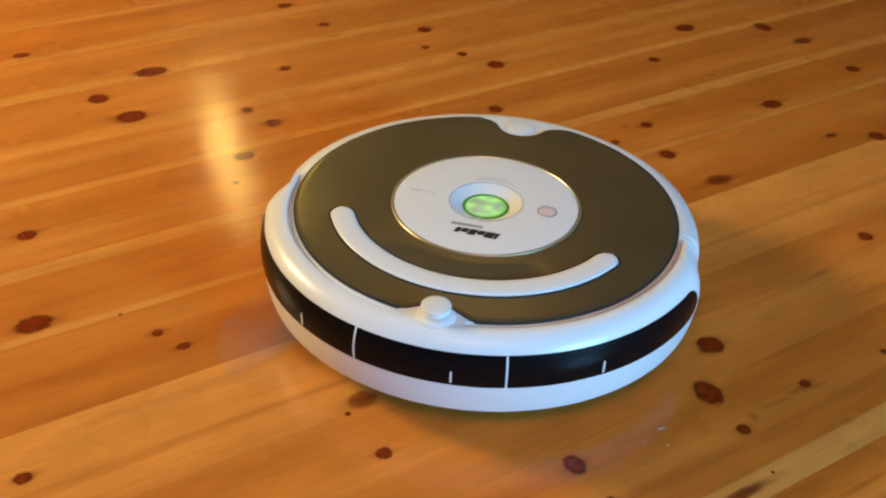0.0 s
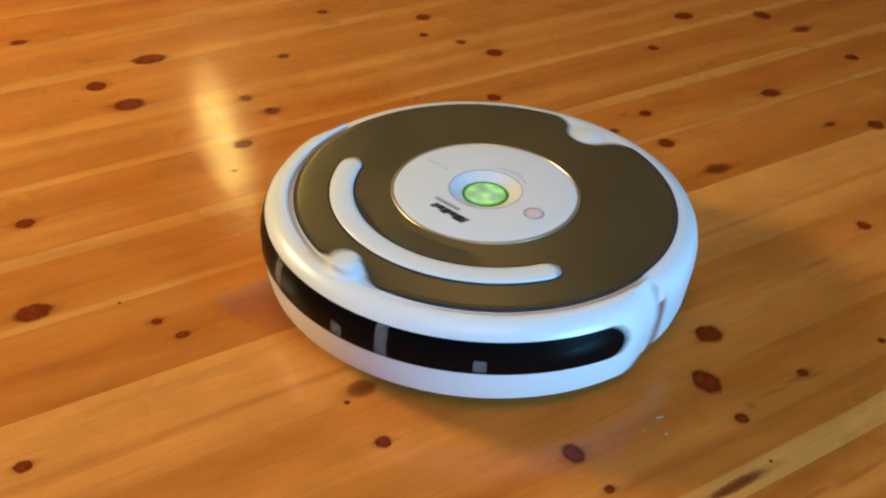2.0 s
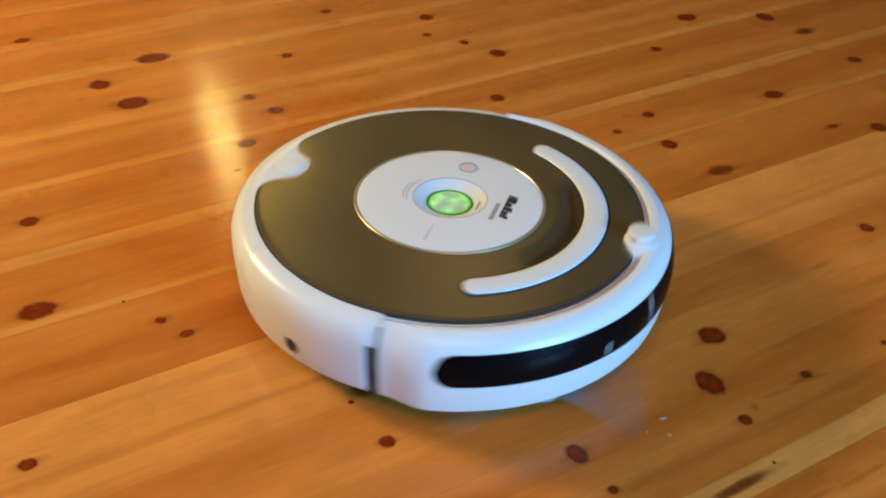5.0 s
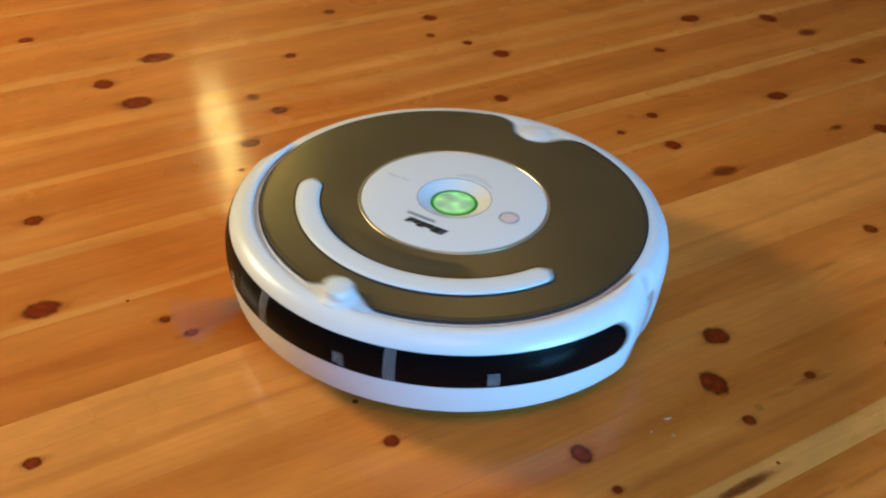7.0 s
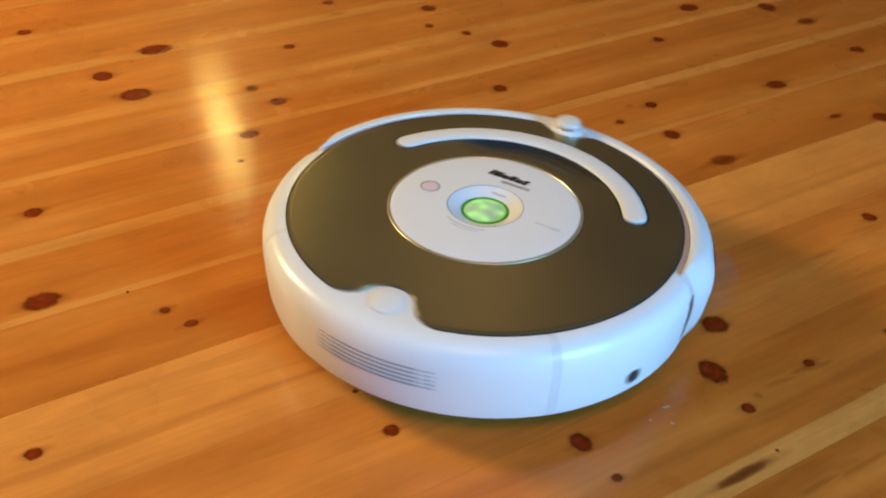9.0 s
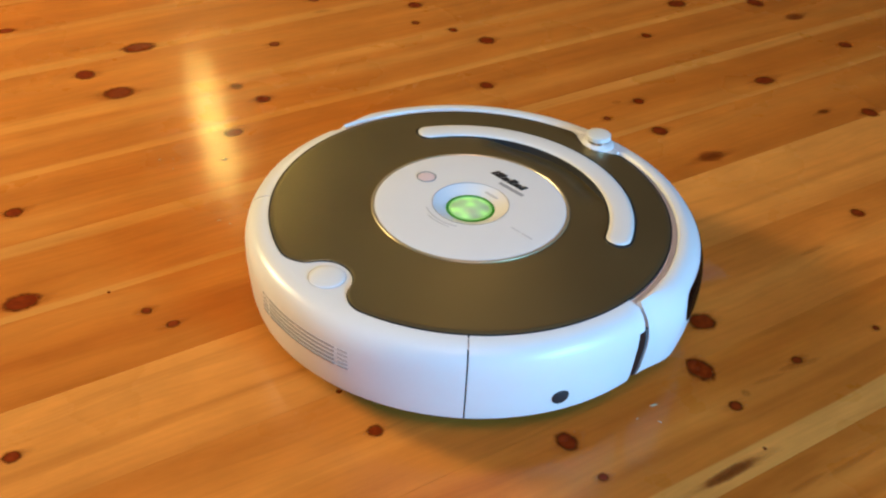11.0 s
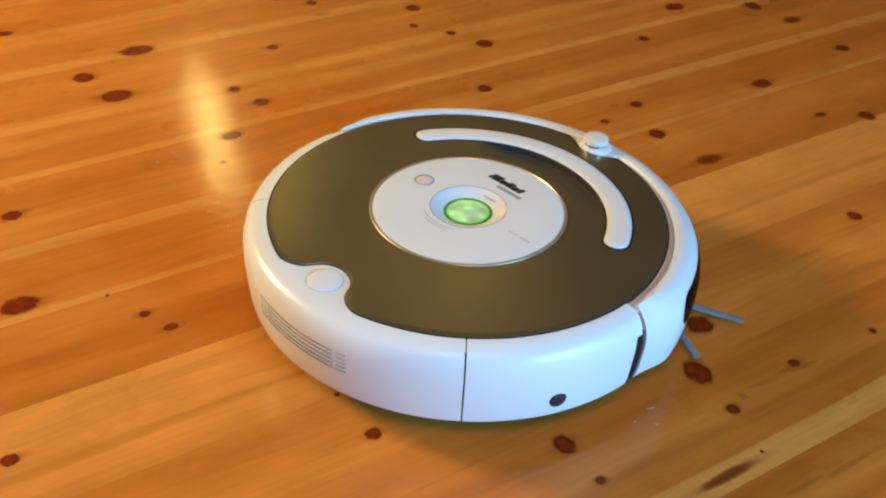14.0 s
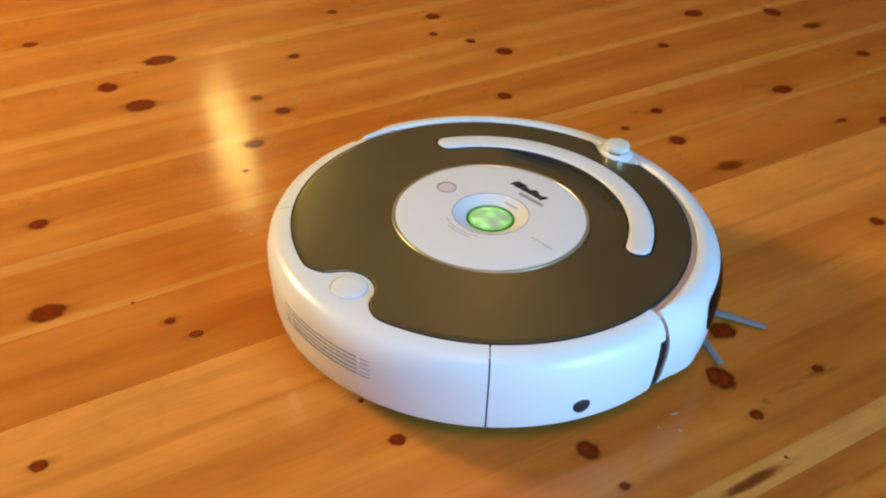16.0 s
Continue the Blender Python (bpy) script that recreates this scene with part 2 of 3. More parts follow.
def lathe(profile, a0=0.0, a1=360.0, n=96, closed=True, m=Matrix()):
    """A profile of (radius, height) swept about z from a0 to a1 degrees; 0 is straight ahead (+y), angles grow to the left."""
    bm = bmesh.new()
    full = abs(a1 - a0) >= 359.9
    rings = []
    for i in range(n if full else n + 1):
        a = radians(a0 + (a1 - a0) * i / n)
        rings.append([bm.verts.new(m @ Vector((-r * math.sin(a), r * math.cos(a), z))) for r, z in profile])
    k = len(profile)
    for i in range(n):
        p, q = rings[i], rings[(i + 1) % len(rings)]
        for j in range(k if closed else k - 1):
            jj = (j + 1) % k
            bm.faces.new((p[j], p[jj], q[jj], q[j]))
    if closed and not full:
        bm.faces.new(rings[0])
        bm.faces.new(rings[-1])
    return bm


def dome(r, z0, z1, lip=0.0, n=48, at=(0, 0)):
    """A capped round: upright to z0, then a shallow dome to z1."""
    bm = bmesh.new()
    prof = [(r, z0 - lip), (r, z0)] + [(r * math.cos(a), z0 + (z1 - z0) * math.sin(a)) for a in (0.25, 0.55, 0.9, 1.25)]
    rings = [[bm.verts.new((at[0] + pr * math.cos(2 * math.pi * i / n), at[1] + pr * math.sin(2 * math.pi * i / n), pz)) for i in range(n)] for pr, pz in prof]
    for p, q in zip(rings, rings[1:]):
        for i in range(n):
            bm.faces.new((p[i], p[(i + 1) % n], q[(i + 1) % n], q[i]))
    bm.faces.new(rings[-1])
    bm.faces.new(rings[0][::-1])
    return bm


def smoothstep(x):
    x = min(1.0, max(0.0, x))
    return x * x * (3 - 2 * x)


def lid_radius(a, r):
    """The lid's outline at the angle a: a round of radius r with a deep scallop behind and a shallow one in front."""
    back = abs(math.degrees(a) - 180)
    front = min(math.degrees(a), 360 - math.degrees(a))
    if back < 8.7:
        d = radians(back)
        return r - 0.146 + 0.138 * math.cos(d) - math.sqrt(0.000441 - (0.138 * math.sin(d)) ** 2)
    if back < 17:
        return r - 0.0117 * (1 - (back - 8.7) / 8.3) ** 2
    return r - 0.0105 * smoothstep((10.5 - front) / 7.5)


# ---- the room ----
U0, U1, W0, W1, HIGH = -2.4, 2.4, -2.0, 3.0, 2.45


def structure(name, bm, mat, label, category, smooth=False):
    ob = new(name, finish(bm, name, mat, smooth))
    ob.matrix_world = ROOM
    return tagged(ob, label, category, kind="structure")


structure("wall_north", box(U0 - 0.12, U1 + 0.12, W1, W1 + 0.12, 0, HIGH), PAINT, "tan painted plaster wall", "wall")
structure("wall_east", box(U1, U1 + 0.12, W0, W1, 0, HIGH), PAINT, "tan painted plaster wall", "wall")
structure("wall_west", box(U0 - 0.12, U0, W0, W1, 0, HIGH), PAINT, "tan painted plaster wall", "wall")
ws = bmesh.new()
for x0, x1, z0, z1 in ((U0 - 0.12, -0.29, 0, HIGH), (0.68, U1 + 0.12, 0, HIGH), (-0.29, 0.68, 0, 0.25), (-0.29, 0.68, 1.5, HIGH)):
    bmesh.ops.create_cube(ws, size=1.0, matrix=Matrix.LocRotScale(((x0 + x1) / 2, W0 - 0.06, (z0 + z1) / 2), None, (x1 - x0, 0.12, z1 - z0)))
structure("wall_south", ws, PAINT, "tan painted wall with a window opening", "wall")
structure("ceiling", box(U0 - 0.12, U1 + 0.12, W0 - 0.12, W1 + 0.12, HIGH, HIGH + 0.1), CEIL, "tan painted ceiling", "ceiling")


# ---- floor lamp by the far wall, seen in the varnish ----
def floor_lamp():
    lamp = tagged(new("floor_lamp"), "lit floor lamp with a warm glowing shade", "lamp")
    lamp.matrix_world = ROOM @ pose(0.708, 2.5615, 0)
    part("base_plate", lathe([(0.0, 0.0), (0.13, 0.0), (0.13, 0.012), (0.10, 0.02), (0.0, 0.022)], closed=False, n=40), DARK, lamp)
    part("pole", lathe([(0.009, 0.02), (0.009, 1.22)], closed=False, n=16), CHROME, lamp)
    part("shade", lathe([(0.036, 1.215), (0.029, 1.465), (0.026, 1.465), (0.033, 1.215)], n=40, m=Matrix.Translation((0, 0, 1.325)) @ Matrix.Rotation(radians(12), 4, "Y") @ Matrix.Translation((0, 0, -1.325))), SHADE, lamp, "warm glowing fabric shade")
    return lamp


floor_lamp()


# ---- the robot vacuum cleaner ----
def robot_vacuum():
    robot = tagged(new("robot_vacuum"), "round white robot vacuum with olive lid on pine floor", "robot vacuum")
    part("chassis", lathe([(0.0, 0.008), (0.145, 0.009), (0.152, 0.016), (0.1550, 0.030), (0.1555, 0.068), (0.151, 0.0765), (0.0, 0.0785)], closed=False, n=128), DARK, robot, "dark plastic underbody")
    part("deck", lathe([(0.1165, 0.0785), (0.1555, 0.0785), (0.1555, 0.0793), (0.1475, 0.0795), (0.1468, 0.0827), (0.1165, 0.0827)], n=160), WHITE, robot, "white plastic top deck")
    shell = [(0.147, 0.0240), (0.1585, 0.0242), (0.1613, 0.0256), (0.1626, 0.0310), (0.1638, 0.044), (0.1647, 0.057), (0.1647, 0.0665), (0.1632, 0.0730),
             (0.1602, 0.0784), (0.1556, 0.0815), (0.1505, 0.0828), (0.1455, 0.0828), (0.1455, 0.0800), (0.152, 0.075), (0.1562, 0.067), (0.1545, 0.035), (0.149, 0.027)]
    part("side_shell", lathe(shell, 92.0, 134.6, 40), WHITE, robot)
    part("side_shell", lathe(shell, 225.2, 268.0, 40), WHITE, robot)
    bin_ = part("dust_bin", lathe(shell, 135.0, 224.8, 90), WHITE, robot, "white dust bin with vent slots")
    # vent slots: long ones in the middle and a short fine one at each end
    for k in range(5):
        z = 0.0488 + 0.0035 * k
        r = 0.16490 + 0.0001 * min(k, 1)
        for a0, a1, h in ((171, 194, 0.0007), (167.4, 170.2, 0.0004), (194.9, 197.6, 0.0004)):
            part("vent_slot", lathe([(r - 0.004, z - h), (r, z - h), (r + 0.0001, z + h), (r - 0.004, z + h)], a0 + 0.0, a1, 14), GREY, bin_, "dark vent slot")
    # drawn-in lips that narrow the slot beside the bumper towards the top
    lip = [(r - 0.0016, z) for r, z in shell if z >= 0.0660]
    for a0, a1 in ((89.4, 92.2), (267.8, 270.6)):
        part("shell_lip", lathe(lip, a0, a1, 4), WHITE, robot)
    # shallow slot along the lower edge of one side
    part("lower_slot", lathe([(0.158, 0.0272), (0.16245, 0.0272), (0.1627, 0.0286), (0.158, 0.0286)], 101, 122, 24), DARK, robot, "dark slot along the lower edge")
    # release button in the scallop at the rear
    part("release_button", dome(0.0122, 0.0832, 0.0842, 0.003, at=(0, -0.1335)), WHITE, robot, "round white release button")
    part("button_gap", lathe([(0.0121, 0.0815), (0.0129, 0.0815), (0.0129, 0.08295), (0.0121, 0.08295)], n=40, m=Matrix.Translation((0, -0.1335, 0))), PALE, robot)
    # charging socket
    a = radians(-113)
    jack = Matrix.Translation((-0.1632 * math.sin(a), 0.1632 * math.cos(a), 0.0395)) @ Matrix.Rotation(a, 4, "Z") @ Matrix.Rotation(radians(-90), 4, "X")
    part("charging_socket", lathe([(0.0, 0.0007), (0.0050, 0.0008), (0.0060, 0.0004), (0.0060, -0.004)], closed=False, n=24, m=jack), INK, robot, "black round charging socket")

    # bumper with its smoked sensor band; its ends are drawn in towards the side shells
    def tucked(bm):
        for v in bm.verts:
            r, ang = math.hypot(v.co.x, v.co.y), abs(math.degrees(math.atan2(v.co.x, v.co.y)))
            k = 1 - 0.0076 * smoothstep((ang - 76) / 12) * smoothstep((r - 0.152) / 0.012) / r
            v.co.x, v.co.y = v.co.x * k, v.co.y * k
        return bm

    outer = [(0.151, 0.0230), (0.1650, 0.0232), (0.1686, 0.0250), (0.1703, 0.0325), (0.1716, 0.0430), (0.1726, 0.052), (0.1727, 0.060), (0.1716, 0.067),
             (0.1690, 0.0737), (0.1648, 0.0795), (0.1600, 0.0828), (0.1556, 0.0838), (0.1524, 0.0832), (0.1512, 0.0810)]
    inner = [(0.1530, 0.078), (0.158, 0.073), (0.1600, 0.062), (0.1590, 0.045), (0.1560, 0.028)]
    bumper = part("bumper", tucked(lathe(outer + inner, -88.3, 88.3, 150)), WHITE, robot, "white curved front bumper")
    # dark strips over the bumper's end faces, painting the shade inside the slots
    strip_line = [(r - 0.0007, z) for r, z in outer[1:8]] + [(0.1500, 0.0680), (0.1500, 0.0200)]
    for a0, a1 in ((88.25, 89.2), (-89.2, -88.25)):
        part("slot_shade", tucked(lathe(strip_line, a0, a1, 2)), SLOT_SHADE, bumper, "dark grey strip painting the slot's shade", smooth=False)
    band = bmesh.new()
    n, rows = 320, []
    zs = [0.0495, 0.053, 0.057, 0.061, 0.065, 0.0685, 0.0715, 0.0740]

    def skin(z):
        return float(np.interp(z, [q[1] for q in outer[2:11]], [q[0] for q in outer[2:11]]))

    for i in range(n + 1):
        s = -1 + 2 * i / n
        ang = radians(75.5 * s)
        lift = math.sqrt(max(0.004, 1 - max(0.0, (abs(s) - 0.94) / 0.06) ** 2))
        mid = 0.0615
        rows.append([band.verts.new((-(skin(mid + (z - mid) * lift) + 0.0004) * math.sin(ang), (skin(mid + (z - mid) * lift) + 0.0004) * math.cos(ang), mid + (z - mid) * lift)) for z in zs])
    for p, q in zip(rows, rows[1:]):
        for j in range(len(zs) - 1):
            band.faces.new((p[j], p[j + 1], q[j + 1], q[j]))
    bmesh.ops.solidify(band, geom=band.faces[:], thickness=0.0014)
    part("sensor_band", tucked(band), BLACK, bumper, "glossy black infrared sensor band")
    for ang, z0, z1 in ((18.0, 0.0497, 0.0738), (-17.0, 0.0497, 0.0738), (-33.5, 0.0515, 0.0610), (6.0, 0.0515, 0.0610), (40.5, 0.0515, 0.0610)):
        prof = [(skin(z) + 0.0006, z) for z in np.linspace(z0, z1, 6)]
        part("band_mark", lathe(prof + [(r - 0.002, z) for r, z in prof[::-1]], ang - 0.22, ang + 0.22, 2), WHITE, bumper, "thin white line", smooth=False)

    # lid with a scallop fore and aft and a finger well inside the handle
    lid = bmesh.new()
    n, m_ = 420, 40
    grid = []
    for i in range(n):
        a = 2 * math.pi * i / n
        ro = lid_radius(a, 0.1460)
        line = []
        for j in range(m_ + 1):
            r = 0.0725 + (ro - 0.0725) * j / m_
            x, y = -r * math.sin(a), r * math.cos(a)
            hr, psi = math.hypot(x, y), abs(math.degrees(math.atan2(x, y)))
            well = 0.0052 * smoothstep((hr - 0.080) / 0.022) * smoothstep((117 - hr * 1000) / 6) * smoothstep((42 - psi) / 20)
            z = 0.0845 - 0.0006 * (r / 0.146) ** 2 - well - 0.0007 * smoothstep((r - ro + 0.0015) / 0.0015)
            line.append(lid.verts.new((x, y, z)))
        x, y = -(ro + 0.0002) * math.sin(a), (ro + 0.0002) * math.cos(a)
        line.append(lid.verts.new((x, y, 0.0815)))
        grid.append(line)
    for i in range(n):
        p, q = grid[i], grid[(i + 1) % n]
        for j in range(len(p) - 1):
            lid.faces.new((p[j], p[j + 1], q[j + 1], q[j]))
    part("lid", lid, OLIVE, robot, "olive-bronze metallic lacquered lid", angle=50)
    seal = bmesh.new()
    ring0, ring1 = [], []
    for i in range(n):
        a = 2 * math.pi * i / n
        ro = lid_radius(a, 0.1471)
        ring0.append(seal.verts.new((-ro * math.sin(a), ro * math.cos(a), 0.0832)))
        ring1.append(seal.verts.new((-(ro - 0.003) * math.sin(a), (ro - 0.003) * math.cos(a), 0.0833)))
    low = [seal.verts.new((v.co.x, v.co.y, 0.0805)) for v in ring0]
    for i in range(n):
        k = (i + 1) % n
        seal.faces.new((ring0[i], ring0[k], ring1[k], ring1[i]))
        seal.faces.new((ring0[i], ring0[k], low[k], low[i]))
    part("lid_gap", seal, DARK, robot, "dark gap round the lid")

    # carrying handle, an arc about the panel
    def arc_plate(r0, r1, half, z0, z1, crown):
        bm = bmesh.new()
        mid, w = (r0 + r1) / 2, (r1 - r0) / 2
        pts = []
        for i in range(61):
            s = -half + 2 * half * i / 60
            pts.append((s, w, 0.0))
        prof = [(-1.0, z0), (-1.0, z1 - crown), (-0.9, z1 - 0.35 * crown), (-0.6, z1), (0.6, z1), (0.9, z1 - 0.35 * crown), (1.0, z1 - crown), (1.0, z0)]
        ends = []
        for sgn in (-1, 1):
            for k in range(1, 9):
                e = k / 8 * 0.999
                ends.append((sgn * (half + math.degrees(w * e / mid)), w * math.sqrt(1 - e * e), e))
        pts = sorted(pts + ends)
        lines = []
        for s, ww, e in pts:
            a = radians(s)
            lines.append([bm.verts.new((-(mid + q * ww) * math.sin(a), (mid + q * ww) * math.cos(a), z)) for q, z in prof])
        for p, q in zip(lines, lines[1:]):
            for j in range(len(prof) - 1):
                bm.faces.new((p[j], p[j + 1], q[j + 1], q[j]))
        bm.faces.new(lines[0])
        bm.faces.new(lines[-1])
        return bm

    part("handle", arc_plate(0.1020, 0.1198, 63.2, 0.078, 0.0860, 0.0013), WHITE, robot, "white curved carrying handle", angle=60)
    part("handle_gap", arc_plate(0.1006, 0.1213, 63.6, 0.077, 0.0847, 0.0001), DARK, robot, "dark gap round the handle")

    # control panel
    panel = part("control_panel", lathe([(0.0709, 0.080), (0.0709, 0.0843), (0.0706, 0.0849), (0.0700, 0.08518), (0.0690, 0.0853), (0.050, 0.0856), (0.0300, 0.0857), (0.0288, 0.0857), (0.0284, 0.08562), (0.0272, 0.0852), (0.0183, 0.0812),
                                         (0.0180, 0.0785), (0.0, 0.0785)], closed=False, n=128), PANEL, robot, "round white control panel")
    part("trim_ring", lathe([(0.0709, 0.080), (0.0731, 0.080), (0.0731, 0.0848), (0.0727, 0.0853), (0.0713, 0.0853), (0.0709, 0.0848)], n=128), TRIM, robot, "thin champagne metal ring")
    part("dish_rim", lathe([(0.0281, 0.0850), (0.0286, 0.0850), (0.0286, 0.08582), (0.0281, 0.08582)], n=96), GREY, panel)
    part("button_ring", lathe([(0.0160, 0.0780), (0.0181, 0.0780), (0.0181, 0.0812), (0.0171, 0.0818), (0.0160, 0.0812)], n=96), GREEN_DIM, robot, "dark green glowing ring")
    part("start_button", dome(0.0159, 0.0803, 0.0822, 0.002), LENS, robot, "round start button lit green")
    part("glow_ring", lathe([(0.0145, 0.0802), (0.0158, 0.0802), (0.0158, 0.0813), (0.0145, 0.0816)], n=64), GREEN, robot, "bright green rim light")
    part("indicator", dome(0.0066, 0.0855, 0.0862, 0.001, at=(-0.0478, 0.0)), PINK, panel, "small round indicator lamp, its red glow painted pinkish")
    part("indicator_rim", lathe([(0.0066, 0.0852), (0.0076, 0.0852), (0.0076, 0.0860), (0.0066, 0.0860)], n=40, m=Matrix.Translation((-0.0478, 0, 0))), GREY, panel)
    # printing on the panel as plain bars
    for x0, x1, y0, y1, mat in ((-0.0205, -0.0180, 0.0415, 0.0490, INK), (-0.0172, -0.0108, 0.0415, 0.0490, INK), (-0.0100, -0.0048, 0.0415, 0.0468, INK),
                                (-0.0040, 0.0014, 0.0415, 0.0490, INK), (0.0022, 0.0074, 0.0415, 0.0468, INK), (0.0082, 0.0118, 0.0415, 0.0482, INK),
                                (-0.0060, 0.0180, 0.0352, 0.0386, GREY), (0.0410, 0.0500, -0.0006, 0.0006, PALE), (0.0515, 0.0610, -0.0008, 0.0008, PALE)):
        bar = box(x0, x1, y0, y1, 0.0850, 0.08578 if mat is not INK else 0.0859)
        for v in bar.verts:
            v.co.x += 0.28 * (v.co.y - 0.0415) if mat is INK else 0.0
        part("print_bar", bar, mat, panel, smooth=False)
    part("print_bar", box(-0.0062, 0.0062, 0.0213, 0.0230, 0.0808, 0.0836), PALE, panel, smooth=False)
    for r, a0, a1 in ((0.0325, 150, 208), (0.0352, 165, 200)):
        part("print_bar", lathe([(r, 0.085), (r + 0.0011, 0.085), (r + 0.0011, 0.0859), (r, 0.0859)], a0, a1, 24), PALE, panel)

    # homing sensor knob at the front
    front = bmesh.new()
    ring = [front.verts.new((0.020 * math.sin(a), 0.1480 + 0.0105 * math.cos(a), 0.0826)) for a in np.linspace(0, 2 * math.pi, 41)[:-1]]
    front.faces.new(ring)
    low = bmesh.ops.extrude_face_region(front, geom=front.faces[:])
    bmesh.ops.translate(front, vec=(0, 0, -0.002), verts=[v for v in low["geom"] if isinstance(v, bmesh.types.BMVert)])
    part("knob_plate", front, WHITE, robot)
    part("knob_collar", lathe([(0.0088, 0.080), (0.0135, 0.0815), (0.0130, 0.0838), (0.0115, 0.0849), (0.0100, 0.0853), (0.0088, 0.0853)], n=48, m=Matrix.Translation((0, 0.1465, 0))), WHITE, robot, "white moulded collar under the knob")
    knob = part("sensor_knob", dome(0.0101, 0.0918, 0.0930, 0.0032, at=(0, 0.1460)), SILVER, robot, "silver round homing sensor knob")
    part("lens_ring", lathe([(0.0, 0.081), (0.0090, 0.081), (0.0092, 0.0900), (0.0, 0.0901)], closed=False, n=40, m=Matrix.Translation((0, 0.146, 0))), CHROME, knob)

    # wheels under the body
    for x in (-0.115, 0.115):
        wheel = Matrix.Translation((x, 0, 0.032)) @ Matrix.Rotation(radians(90), 4, "Y")
        part("wheel", lathe([(0.0, -0.012), (0.028, -0.012), (0.032, -0.008), (0.032, 0.008), (0.028, 0.012), (0.0, 0.012)], closed=False, n=40, m=wheel), RUBBER, robot, "black rubber drive wheel")
    castor = Matrix.Translation((0, 0.125, 0.013)) @ Matrix.Rotation(radians(90), 4, "Y")
    part("castor", lathe([(0.0, -0.009), (0.010, -0.009), (0.013, -0.005), (0.013, 0.005), (0.010, 0.009), (0.0, 0.009)], closed=False, n=28, m=castor), RUBBER, robot, "small castor wheel")

    # three-armed side brush
    hub = part("side_brush", lathe([(0.0, -0.004), (0.011, -0.004), (0.009, 0.004), (0.0, 0.005)], closed=False, n=24), GREY, robot, "side brush with three bristle arms")
    for turn in (0, -51, 152):
        arm = bmesh.new()
        bmesh.ops.create_cone(arm, segments=10, radius1=0.0046, radius2=0.0028, depth=0.063, cap_ends=True,
                              matrix=pose(0, 0, 0, 0, 0, turn) @ pose(0.041, 0, -0.0035, 0, 96, 0))
        for v in arm.verts:
            v.co.z = -0.0035 + 0.45 * (v.co.z + 0.0035) - 0.0012 * (math.hypot(v.co.x, v.co.y) / 0.07) ** 2
        part("bristle_arm", arm, BRISTLE, hub, "grey tuft of bristles")
    hub.matrix_local = pose(0.102, 0.105, 0.0135)
    return robot, hub


robot, brush = robot_vacuum()

# ---- floor: boards and knots ----
floor = bmesh.new()
bmesh.ops.create_cube(floor, size=1.0, matrix=Matrix.LocRotScale(((U0 + U1) / 2, (W0 + W1) / 2, -0.03), None, (U1 - U0, W1 - W0, 0.03)))
floor = structure("floor", floor, GAP, "varnished knotty pine board floor", "floor")
# the boards' joints across the room, with the tone and the sapwood bands of those in view
JOINTS = [-0.281, -0.179, -0.077, 0.0158, 0.108, 0.206, 0.3055, 0.408, 0.5105]
while JOINTS[0] > W0 + 0.1:
    JOINTS.insert(0, JOINTS[0] - 0.099)
while JOINTS[-1] < W1 - 0.1:
    JOINTS.append(JOINTS[-1] + 0.099)
JOINTS[0], JOINTS[-1] = W0, W1
LOOKS = {-0.380: (0.98, 0.05, ((0.006, 0.020, 0.5, 0.003), (0.050, 0.062, -0.6, 0.006)), 0.75),
         -0.281: (1.02, 0.06, ((-0.01, 0.0215, 1.0, 0.0012), (0.040, 0.048, -0.35, 0.004)), 0.35),
         -0.179: (1.07, 0.20, ((0.085, 0.120, -0.30, 0.006),), 0.45),
         -0.077: (1.10, 0.47, ((-0.01, 0.014, -0.28, 0.014), (0.030, 0.036, -0.50, 0.004), (0.060, 0.11, 0.25, 0.012)), 0.22),
         0.0158: (0.98, 0.09, ((-0.01, 0.020, -0.30, 0.010),), 0.25),
         0.108: (0.95, 0.08, ((-0.01, 0.0065, 0.60, 0.002), (0.080, 0.12, 0.70, 0.003)), 0.30),
         0.206: (0.97, 0.18, ((0.020, 0.035, 0.25, 0.008),), 0.25),
         0.3055: (1.0, 0.22, ((-0.01, 0.012, 0.60, 0.003), (0.050, 0.070, 0.40, 0.008), (0.088, 0.12, 0.5, 0.004)), 0.25),
         0.408: (0.98, 0.20, ((-0.01, 0.008, 0.45, 0.003),), 0.30),
         0.5105: (0.96, 0.18, ((-0.01, 0.018, 0.60, 0.004),), 0.30)}
OTHER = [pine("pine_board", 31 + i, 0.95 + 0.02 * i, 0.08, ((-0.01, 0.010 + 0.004 * i, 0.6, 0.003),)) for i in range(3)]
for k, (v0, v1) in enumerate(zip(JOINTS, JOINTS[1:])):
    seen = [pine("pine_board", k + 1, *LOOKS[key]) for key in LOOKS if abs(key - v0) < 0.002]
    board = part("board", box(U0, U1, 0.00008, v1 - v0 - 0.00007, -0.014, 0.0), seen[0] if seen else OTHER[k % 3], floor, smooth=False)
    board.location = (0, v0, 0)


